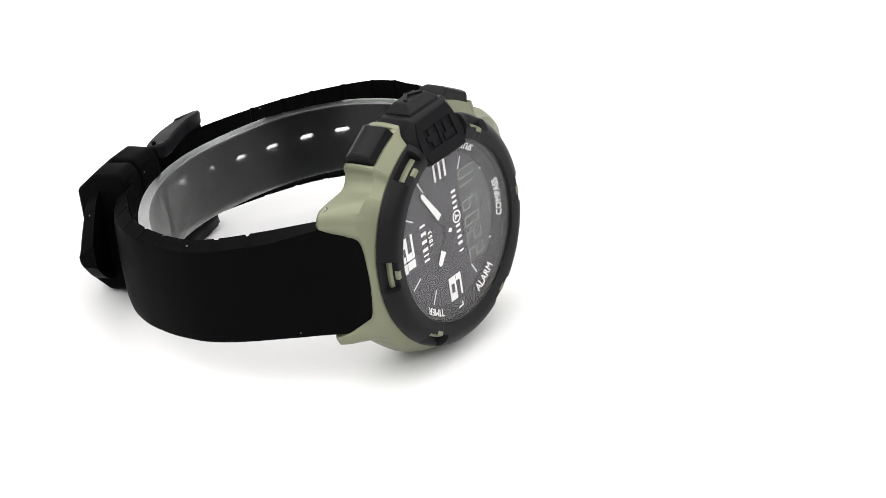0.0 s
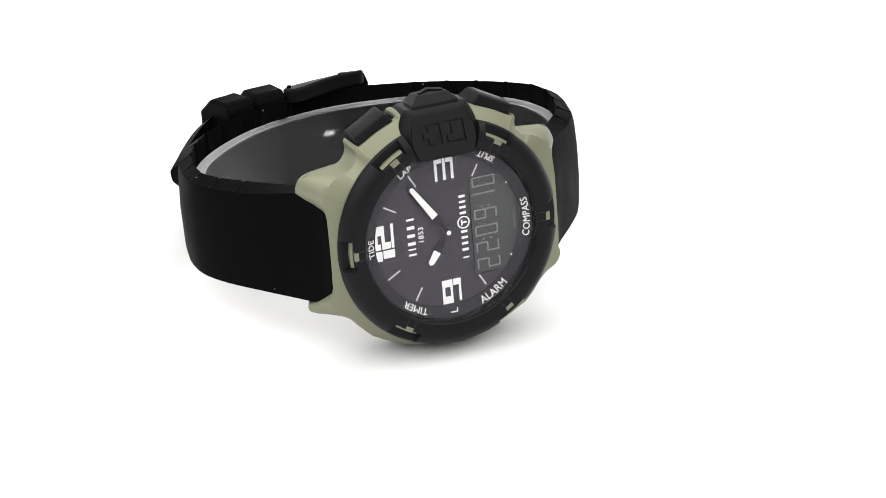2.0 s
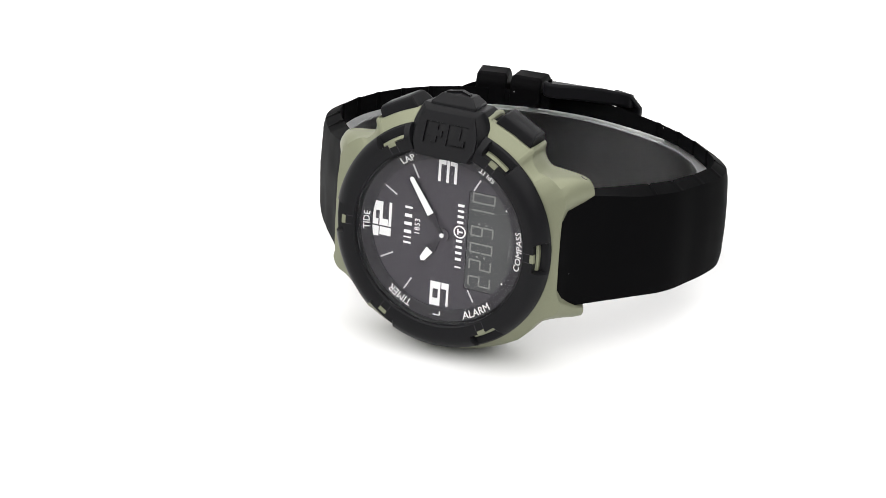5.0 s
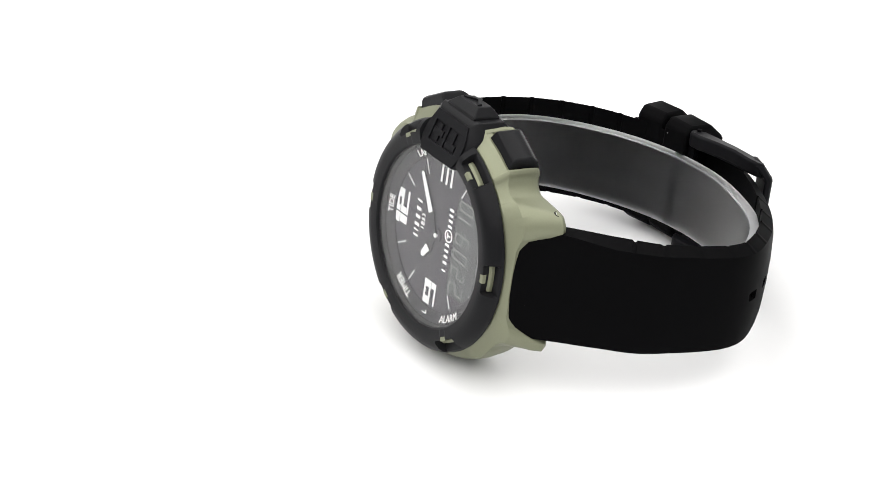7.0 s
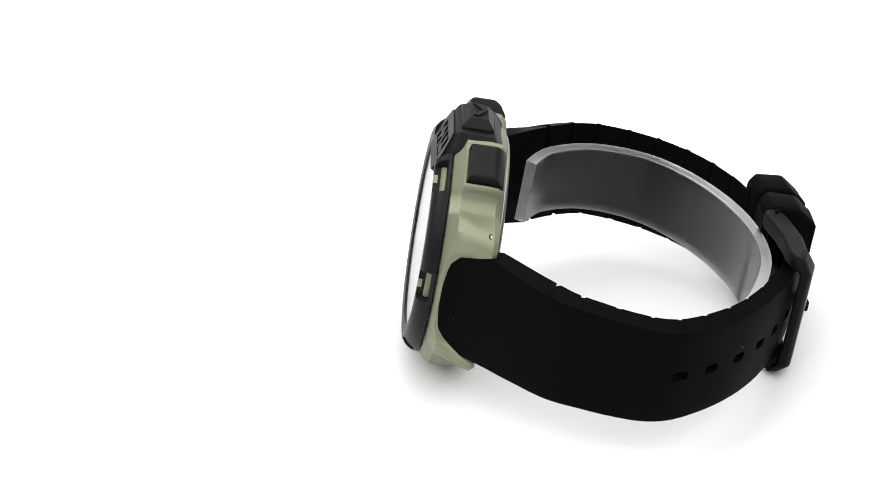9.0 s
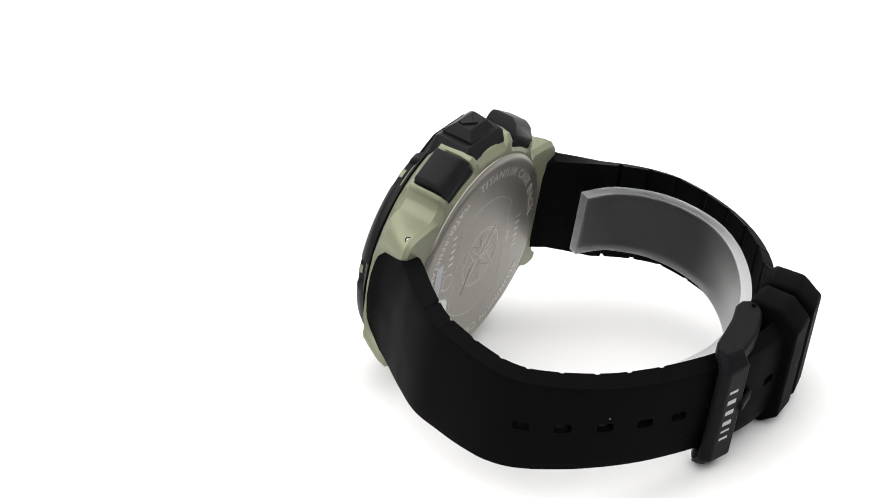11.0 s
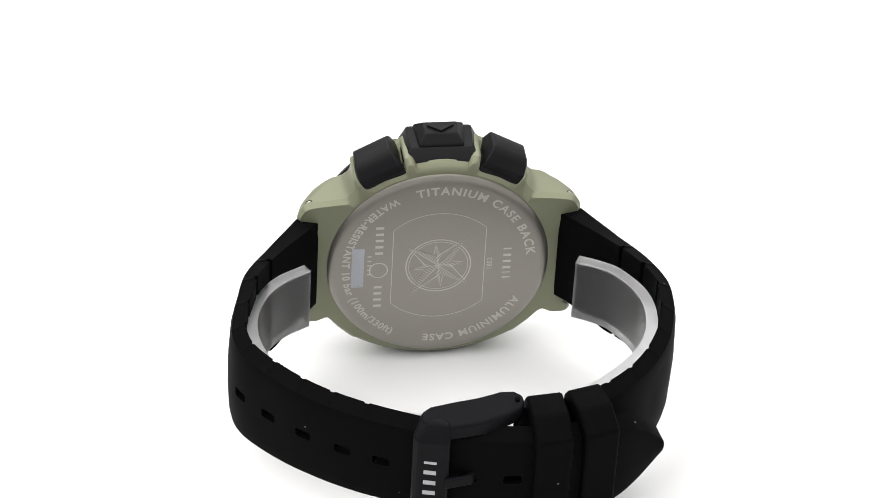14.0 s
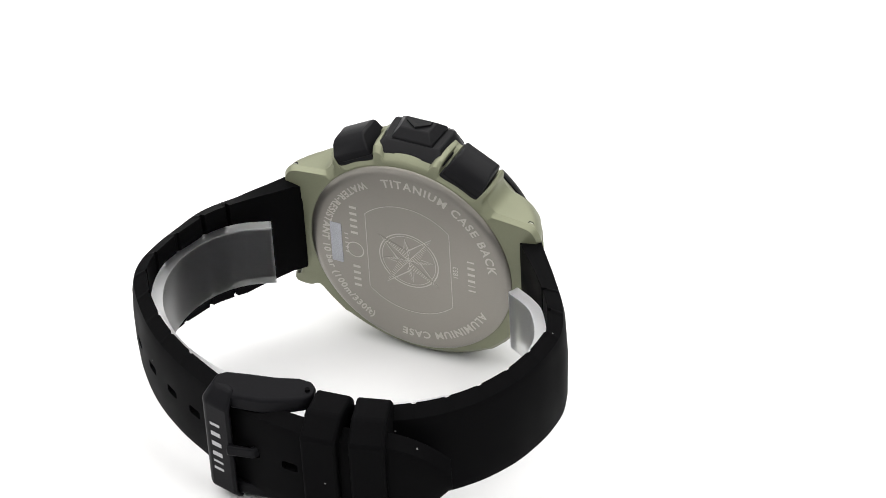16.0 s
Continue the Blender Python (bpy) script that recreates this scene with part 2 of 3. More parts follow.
def case():
    # from the crown side down: post, seat of the push button, post, scoop and lug; the scoop runs straight back
    top = [(5.2, 22.4), (6.0, 22.7), (6.8, 22.3), (7.3, 21.9), (11.0, 20.3), (14.4, 18.4), (14.95, 18.6), (15.4, 18.0), (15.25, 16.8), (15.7, 15.5), (16.9, 14.3)]
    lug_top = [[(18.4, 14.0), (20.0, 13.0), (21.2, 11.8), (22.1, 10.0), (22.1, 8.0)],
               [(18.4, 13.9), (20.4, 13.4), (21.9, 12.3), (22.7, 10.4), (22.3, 8.3)],
               [(18.4, 13.8), (21.2, 13.5), (22.7, 12.4), (23.5, 10.5), (22.9, 8.6)],
               [(18.5, 13.8), (22.2, 13.4), (23.8, 12.4), (24.5, 10.3), (23.6, 8.7)],
               [(18.8, 13.8), (23.0, 13.2), (24.5, 12.0), (25.0, 10.1), (24.0, 8.8)],
               [(18.6, 13.2), (22.6, 12.7), (23.9, 11.8), (24.5, 10.3), (23.8, 9.2)]]
    lug_low = [[(22.1, -8.2), (22.5, -9.6), (21.6, -11.4), (19.6, -12.6), (18.0, -14.1), (16.6, -15.9), (14.9, -17.6)],
               [(22.4, -8.8), (23.0, -10.0), (22.2, -11.8), (20.4, -12.8), (18.8, -13.6), (17.1, -15.5), (15.0, -17.6)],
               [(22.7, -9.3), (23.5, -10.4), (23.0, -12.0), (21.2, -12.9), (19.3, -13.2), (17.4, -15.1), (15.0, -17.5)],
               [(23.2, -10.2), (24.2, -11.0), (23.7, -12.6), (21.4, -13.1), (19.4, -12.6), (17.4, -15.0), (14.9, -17.4)],
               [(23.4, -10.6), (24.5, -11.3), (24.1, -12.9), (21.3, -13.2), (19.4, -12.4), (17.2, -14.8), (14.6, -17.2)],
               [(23.0, -10.6), (24.0, -11.1), (23.7, -12.4), (21.2, -12.6), (19.2, -11.9), (16.8, -14.2), (14.2, -16.5)]]
    depth = [2.2, 3.4, 4.8, 6.6, 8.4, 9.3]
    shrink = [1.0, 1.0, 1.0, 1.0, 0.985, 0.945]
    bottom = [21.9, 22.2, 22.2, 21.9, 21.4, 20.5]

    def outline(i):
        k = shrink[i]
        deep = 1.0 if i < 2 else 0.955 if i < 4 else 0.93 if i == 4 else 0.95
        up = [(x * k * (deep if 3 <= n <= 5 else 1.0), z * k * (deep if 3 <= n <= 5 else 1.0)) for n, (x, z) in enumerate(top)] + lug_top[i]
        side = 22.0 if i == 0 else 21.4
        low = [(r * math.cos(radians(a)), r * math.sin(radians(a))) for r, a in ((bottom[i] + 0.9 * (1 - n / 10) ** 2, 308 - 3.7 * n) for n in range(11))]
        return ([(0.4, 22.1 * k)] + arc(22.1 * k, 87, 78, 4) + rounded(up, 4) + [(side, 6.2), (side, 3.0), (side, 0.0), (side, -3.0), (side, -6.6)]
                + rounded(lug_low[i], 4) + low)

    def crease(x, z):
        """Depth of the front crease: shallow at the strap, deeper on the lugs."""
        k = min(1.0, max(0.0, (abs(z) - 5.5) / 4.0))
        return 1.15 + 1.05 * k * k * (3 - 2 * k)
    first = outline(0)

    def ringed(y, r):
        return [(x * r / math.hypot(x, z), y, z * r / math.hypot(x, z)) for x, z in first]
    sides = [ringed(0.2, 20.5), ringed(0.45, 21.0), [(x, crease(x, z), z) for x, z in first]]
    sides += [[(x, depth[i], z) for x, z in outline(i)] for i in range(1, 6)]
    sides += [[(x * 20.0 / math.hypot(x, z), 9.75, z * 20.0 / math.hypot(x, z)) for x, z in outline(5)]]
    secs = [p + [(-x, y, z) for x, y, z in reversed(p)] for p in sides]
    body = part("case", loft(secs), M_GREEN, watch, "sage green anodised aluminium case with four lugs", bevel=0.2, seg=3, sharp=38)
    wn_mod = body.modifiers.new("weighted_normal", "WEIGHTED_NORMAL")
    wn_mod.keep_sharp = False
    # nothing is drilled: a black plug paints the shade inside each lug hole
    for sx in (-1, 1):
        for rad, z1, mat, lab in ((0.6, 13.12, M_BLACK, "black plug in place of the shaded lug hole"), (0.28, 13.15, M_PIN, "steel bar end")):
            ring = [(sx * 23.0 + rad * math.cos(a * math.pi / 8), 8.0 + rad * math.sin(a * math.pi / 8)) for a in range(16)]
            part("spring_bar_plug", loft([[(x, y, z1 - 0.12 * (y - 8.0) - 0.4 * (abs(x) - 23)) for x, y in ring], [(x, y, 11.0) for x, y in ring]]), mat, body, lab)
    return body


case_body = case()
SLOTS = (0, 58, 122, 180, 238, 302)


def bezel():
    full = [(16.4, 0.8), (16.4, -2.2), (16.7, -2.55), (18.2, -2.75), (19.2, -2.6), (20.1, -2.0), (20.8, -1.1), (21.05, -0.3), (21.05, 0.05), (20.3, 0.3)]
    cut = [(16.4, 0.8), (16.4, -2.2), (16.7, -2.55), (18.2, -2.75), (18.7, -2.7), (18.75, -0.6), (20.3, -0.6), (20.75, -0.4), (21.05, 0.05), (20.3, 0.3)]

    def prof(a):
        d = min(abs((a - s + 180) % 360 - 180) for s in SLOTS)
        if abs(a - 90) < 19.5:
            return [(r, max(y, -0.1)) for r, y in full]
        return cut if d < 8.3 else full
    ring = part("bezel", revolve(prof, 432), M_BLACK, watch, "matt black bezel ring with six slots", bevel=0.0)
    for s in SLOTS:
        bm = revolve([(18.8, 0.0), (18.8, -1.5), (19.25, -1.2), (19.3, 0.0)], 16, s - 7.2, s + 7.2)
        revolve([(18.1, -2.0), (18.1, -2.755), (18.85, -2.715), (18.85, -2.0)], 6, s - 2.4, s + 2.4, bm)
        part("inlay", bm, M_GREEN, ring, "sage green inlay")
        for d in (-2.6, 2.6):
            part("seam", revolve([(16.75, -2.4), (16.75, -2.562), (18.05, -2.74), (18.05, -2.4)], 1, s + d - 0.17, s + d + 0.17), M_RING, ring, "fine radial seam")


bezel()


# ---- dial ----
def dial():
    d = part("dial", disc(16.0, 0.0, 0.8), M_DIAL, watch, "anthracite dial, crystal veil mixed into its grey, with white numerals")
    part("flange", revolve([(14.0, 0.1), (14.0, -0.25), (14.2, -0.35), (16.4, -1.0), (16.4, 0.1)], 128), M_RING, d, "dark sloping flange ring with printed functions")
    # thin black ring between flange and bezel
    part("edge_ring", revolve([(15.95, -0.5), (15.95, -1.15), (16.4, -1.6), (16.4, -0.5)], 128), M_BLACK, d, "thin black ring round the flange")
    # large square numerals built of bars; reading direction runs towards three o'clock
    def numeral(rects, lab):
        bm = bmesh.new()
        for x0, x1, z0, z1 in rects:
            box(x0, x1, -0.08, 0.05, z0, z1, bm)
        part("numeral", bm, M_WHITE, d, lab)
    numeral(((-13.95, -13.4, -0.7, 3.75), (-13.4, -12.05, 2.0, 3.75), (-12.65, -12.05, 0.55, 2.0), (-13.4, -12.85, -0.7, 0.4), (-12.6, -10.95, -0.7, 0.55), (-10.8, -10.3, -0.7, 3.85)),
            "white stencilled numeral two")
    numeral(((-13.95, -12.7, -2.85, -1.0), (-12.5, -10.3, -2.5, -1.0)), "white stencilled numeral one")
    numeral(((-1.62, -1.13, 9.85, 13.1), (-1.62, -0.2, 13.1, 14.05), (-0.03, 0.47, 9.85, 14.05), (0.62, 2.0, 13.1, 14.05), (1.5, 2.0, 9.85, 13.1)), "white stencilled numeral three")
    numeral(((-1.85, 0.14, -10.46, -9.12), (-1.85, 0.14, -13.63, -12.25), (-1.85, -1.35, -12.25, -10.46), (-0.3, 0.14, -12.25, -10.46), (0.34, 1.76, -10.3, -9.12), (1.34, 1.76, -13.4, -10.3)),
            "white stencilled numeral nine")
    # hour strokes
    for a in (60, 119, 149, 209, 239, 300):
        r0, r1 = (11.0, 13.7) if a not in (60, 300) else (10.9, 13.3)
        c, s = math.cos(radians(a)), math.sin(radians(a))
        w = 0.14
        bm = loft([[(r * c - k * w * s, y, r * s + k * w * c) for r, k in ((r0, -1), (r1, -1), (r1, 1), (r0, 1))] for y in (-0.06, 0.05)])
        part("hour_mark", bm, M_MARK, d)
    for a in (30, -30):
        part("hour_mark", disc(0.18, -0.06, 0.05, 12, 13.8 * math.cos(radians(a)), 13.8 * math.sin(radians(a))), M_WHITE, d, "small round dot")
    # maker's name and model name as plain bars
    for i, (z0, z1) in enumerate(((-3.48, -2.35), (-2.05, -1.75), (-1.4, -0.25), (0.1, 1.25), (1.6, 2.8), (3.15, 4.35))):
        part("name_bar", plain_letter(-7.7, -6.25, -0.05, 0.05, z0, z1, 0.26, 1 if 1 < i < 5 else 0), M_WHITE, d)
    for z0, z1 in ((-5.97, -5.1), (-4.5, -3.55), (-3.3, -2.4), (-2.15, -1.3), (-1.05, -0.15), (2.5, 3.4), (3.6, 4.45), (4.65, 5.45), (5.65, 6.56)):
        part("name_bar", plain_letter(2.6, 3.8, -0.05, 0.05, z0, z1, 0.26, 0 if z0 < -5 else 1), M_WHITE, d)
    bm = revolve([(0.95, 0.05), (0.95, -0.05), (1.2, -0.05), (1.2, 0.05)], 40)
    box(-0.5, -0.2, -0.05, 0.05, -0.55, 0.55, bm)
    box(-0.2, 0.6, -0.05, 0.05, -0.15, 0.15, bm)
    for v in bm.verts:
        v.co.x += 3.2
        v.co.z += 1.14
    part("emblem", bm, M_WHITE, d, "white ringed emblem")
    part("year", lay(glyphs("1853", 1.45, 0.06, 1.12), -4.65, 0.47, 180, -0.03), M_WHITE, d)
    y = -0.72
    for word, mid, out, r, size in (("TIDE", 180, True, 14.4, 1.6), ("LAP", 120, True, 14.4, 1.7), ("TIMER", 240, True, 14.4, 1.75), ("COMPASS", 0, False, 15.7, 1.75),
                                    ("SPLIT", 58, False, 15.8, 1.6), ("ALARM", 301, False, 15.7, 1.9)):
        bm = bend(glyphs(word, size, 0.05, 1.0), r, mid, out, y)
        for v in bm.verts:            # follow the slope of the flange
            v.co.y += -(math.hypot(v.co.x, v.co.z) - 15.2) * 0.295
        part("printed_word", bm, M_WHITE, d)
    part("printed_word", lay(glyphs("L", 2.0), 0.6, -14.9, 180, -0.62), M_WHITE, d)
    part("printed_word", bend(glyphs("SWISS MADE", 0.55, 0.04, 1.25), 13.2, 0, False, -0.03), M_GREY, d)
    return d


dial_face = dial()


def lcd():
    a = math.degrees(math.asin(9.1 / 13.6))
    pts = [(4.75, -9.1)] + [(13.6 * math.cos(radians(t)), 13.6 * math.sin(radians(t))) for t in np.linspace(-a, a, 40)] + [(4.75, 9.1)]
    p = part("display", prism(pts, -0.03, 0.05), M_LCD, dial_face, "dark liquid crystal display with grey digits")
    rim = box(4.6, 4.75, -0.05, 0.05, -9.2, 9.2)
    box(4.75, 10.2, -0.05, 0.05, -9.25, -9.1, rim)
    box(4.75, 10.2, -0.05, 0.05, 9.1, 9.25, rim)
    part("display_frame", rim, M_BLACK, p, "thin dark frame")
    segs = {"0": "abcdef", "1": "bc", "2": "abged", "9": "abcdfg"}

    def digit(ch, z, w=1.95, h=4.45, x0=5.3):
        t, g = 0.3, 0.08
        m = h / 2
        boxes = {"a": (0, t, g, w - g), "g": (m - t / 2, m + t / 2, g, w - g), "d": (h - t, h, g, w - g), "f": (g, m - g, 0, t), "b": (g, m - g, w - t, w),
                 "e": (m + g, h - g, 0, t), "c": (m + g, h - g, w - t, w)}
        bm = bmesh.new()
        for k in segs[ch]:
            q = boxes[k]
            box(x0 + q[0], x0 + q[1], -0.06, -0.02, z + q[2], z + q[3], bm)
        part("digit", bm, M_SEG, p)
    for ch, z in zip("220910", (-8.4, -5.3, -2.15, 1.0, 4.08, 7.2)):
        digit(ch, z)
    for z in (-2.95, 3.2):
        bm = box(6.7, 7.05, -0.06, -0.02, z, z + 0.35)
        box(8.1, 8.45, -0.06, -0.02, z, z + 0.35, bm)
        part("colon", bm, M_SEG, p)


lcd()


def hands_of_dial():
    def hand(ang, r0, r1, w0, w1, y, tip):
        c, s = math.cos(radians(ang)), math.sin(radians(ang))

        def pt(r, k, yy):
            return (r * c - k * s, yy, r * s + k * c)
        frame_o = [(0.0, -0.35), (1.6, -0.35), (r0 - 0.4, -w0 - 0.25), (r1, -w1 - 0.2), (r1 + tip, 0), (r1, w1 + 0.2), (r0 - 0.4, w0 + 0.25), (1.6, 0.35), (0.0, 0.35)]
        lume = [(r0, -w0), (r1 - 0.1, -w1), (r1 + tip * 0.4, 0), (r1 - 0.1, w1), (r0, w0)]
        return (loft([[pt(r, k, yy) for r, k in frame_o] for yy in (y, y + 0.15)]), loft([[pt(r, k, yy) for r, k in lume] for yy in (y - 0.06, y + 0.05)]))
    for name, ang, r0, r1, w0, w1, y, tip, lab in (("minute_pointer", 124.3, 4.25, 11.6, 0.66, 0.42, -0.6, 0.6, "black minute hand with white inlay"),
                                                   ("hour_pointer", 234.5, 4.0, 6.5, 0.74, 0.55, -0.28, 0.8, "black hour hand with white inlay")):
        a, b = hand(ang, r0, r1, w0, w1, y, tip)
        h = part(name, a, M_RING, dial_face, lab)
        part("inlay", b, M_WHITE, h, "white luminous inlay")
    part("centre_boss", disc(1.25, -0.4, 0.05, 40), M_DIAL, dial_face, "dark round boss")
    part("centre_pin", disc(0.4, -0.75, 0.05, 24), M_WHITE, dial_face, "pale centre pin")


hands_of_dial()
crystal = part("crystal", disc(16.42, -2.15, -1.9, 128), M_GLASS, watch, "flat clear watch crystal")
crystal.visible_shadow = False


# ---- crown block and pushers ----
def crown():
    def ring(pts):
        return [(x, y, z) for x, y, z in pts] + [(-x, y, z) for x, y, z in reversed(pts)]
    # half rings from the top edge down, from the slanted front plate to the back
    front = ring([(4.7, -0.1, 22.7), (5.9, -0.9, 20.0), (6.2, -1.9, 17.4), (5.1, -2.85, 15.0), (2.0, -2.85, 14.95)])
    rim = ring([(5.5, 0.6, 23.4), (7.1, 0.2, 20.2), (7.2, -0.8, 17.6), (5.7, -2.1, 15.0), (2.0, -2.1, 14.9)])
    mid = ring([(5.7, 1.2, 23.7), (7.2, 1.2, 20.8), (7.2, 0.6, 19.0), (6.0, 0.2, 16.6), (2.0, 0.2, 16.5)])
    body = ring([(5.7, 2.0, 23.6), (7.0, 2.4, 21.4), (6.8, 2.4, 21.0), (6.0, 2.4, 20.4), (2.0, 2.4, 20.4)])
    rear = ring([(5.3, 6.8, 23.3), (6.9, 8.0, 21.5), (6.8, 8.0, 21.1), (6.0, 8.0, 20.6), (2.0, 8.0, 20.6)])
    tail = ring([(4.4, 7.2, 23.0), (6.5, 8.6, 21.4), (6.4, 8.6, 21.1), (5.8, 8.6, 20.7), (2.0, 8.6, 20.7)])
    blk = part("crown_guard", loft([front, rim, mid, body, rear, tail]), M_BLACK, watch, "faceted black crown guard block", bevel=0.22)

    def on_plate(bm):
        """From plate space (x, height over plate, way up the plate) to the slanted front."""
        for v in bm.verts:
            x, h, u = v.co
            v.co = (x, -2.85 + 0.352 * u + 0.936 * h, 15.0 + 0.936 * u - 0.352 * h)
        return bm
    # front plate with two square pockets; a cross and a T stand in them
    bm = bmesh.new()

    def tile(pts):
        a = [bm.verts.new((x, -0.38, u)) for x, u in pts]
        b = [bm.verts.new((x, 0.05, u)) for x, u in pts]
        bm.faces.new(a)
        bm.faces.new(list(reversed(b)))
        for i in range(len(pts)):
            j = (i + 1) % len(pts)
            bm.faces.new((a[i], b[i], b[j], a[j]))
    u0, u1 = 2.4, 6.3
    tile([(-5.0, 0.15), (5.0, 0.15), (6.0, u0), (-6.0, u0)])
    tile([(-5.45, u1), (5.45, u1), (4.75, 8.1), (-4.75, 8.1)])
    tile([(-6.0, u0), (-4.1, u0), (-4.1, u1), (-5.45, u1), (-5.95, 4.6)])
    tile([(4.1, u0), (6.0, u0), (5.95, 4.6), (5.45, u1), (4.1, u1)])
    tile([(-0.35, u0), (0.35, u0), (0.35, u1), (-0.35, u1)])
    tile([(-2.75, 2.75), (-1.7, 2.75), (-1.7, 3.8), (-0.75, 3.8), (-0.75, 4.9), (-1.7, 4.9), (-1.7, 5.95), (-2.75, 5.95), (-2.75, 4.9), (-3.7, 4.9), (-3.7, 3.8), (-2.75, 3.8)])
    tile([(0.75, 2.75), (3.7, 2.75), (3.7, 3.85), (2.75, 3.85), (2.75, 5.95), (1.7, 5.95), (1.7, 3.85), (0.75, 3.85)])
    part("front_plate", on_plate(bm), M_BLACK, blk, "black plate with cross and T in square pockets", smooth=False)
    cap = loft([[(-4.4, 0.9, 23.4), (4.4, 0.9, 23.4), (3.9, 6.7, 23.2), (-3.9, 6.7, 23.2)], [(-4.4, 0.9, 24.1), (4.4, 0.9, 24.1), (3.9, 6.7, 23.7), (-3.9, 6.7, 23.7)],
                [(-2.9, 2.4, 25.5), (2.9, 2.4, 25.5), (2.7, 5.4, 25.3), (-2.7, 5.4, 25.3)]])
    cp = part("crown_cap", cap, M_BLACK, blk, "stepped black crown cap", bevel=0.18)
    chevron = [(-2.3, 2.7), (0.0, 4.3), (2.3, 2.7), (2.3, 3.6), (0.0, 5.2), (-2.3, 3.6)]
    bm = loft([[(x, y, z) for x, y in chevron] for z in (25.0, 25.75)])
    part("relief", bm, M_BLACK, cp)


crown()


def pusher(side):
    a = radians(61.0)
    er, et = Vector((math.cos(a) * side, 0, math.sin(a))), Vector((math.sin(a) * side, 0, -math.cos(a)))

    def pt(r, t, y):
        p = er * r + et * t
        return (p.x, y, p.z)
    w = 3.9
    secs = []
    for r, ww, y0, y1 in ((19.5, w, 2.55, 9.2), (22.6, w, 2.55, 9.2), (24.3, w - 0.3, 2.7, 8.2), (24.9, w - 0.45, 2.95, 7.4), (25.15, w - 0.75, 3.6, 6.9)):
        secs.append([pt(r, -ww, y0), pt(r, ww, y0), pt(r, ww, y1), pt(r, -ww, y1)])
    p = part("pusher", loft(secs), M_BLACK, watch, "black rectangular push button", bevel=0.25)
    # solid black block stands in for the shade in the button's gap
    sink = [[pt(r, -w - 0.2, 2.5), pt(r, w + 0.2, 2.5), pt(r, w + 0.2, 9.3), pt(r, -w - 0.2, 9.3)] for r in (19.0, 21.3)]
    part("gap_shade", loft(sink), M_BLACK, p, "black block painting shade into the gap round the button")
    return p


pusher(-1)
pusher(1)


# ---- case back ----
def case_back():
    b = part("case_back", revolve([(0.02, 8.6), (19.6, 8.6), (19.75, 9.5), (19.62, 9.92), (19.25, 10.22), (18.7, 10.41), (18.0, 10.5), (0.02, 10.5)], 128), M_STEEL, watch,
             "brushed titanium case back with engraved words")
    y = 10.5
    for word, size, mid, out, sp in (("TITANIUM CASE BACK", 2.3, 124, True, 1.2), ("WATER-RESISTANT 10 bar (100m/330ft)", 1.95, 0, False, 1.12), ("ALUMINIUM CASE", 2.1, 243, True, 1.15)):
        part("engraved_word", bend(glyphs(word, size, 0.05, sp, 0.05), 15.7 if out else 17.1, mid, out, y, -1), M_ENGR, b)
    return b


back = case_back()


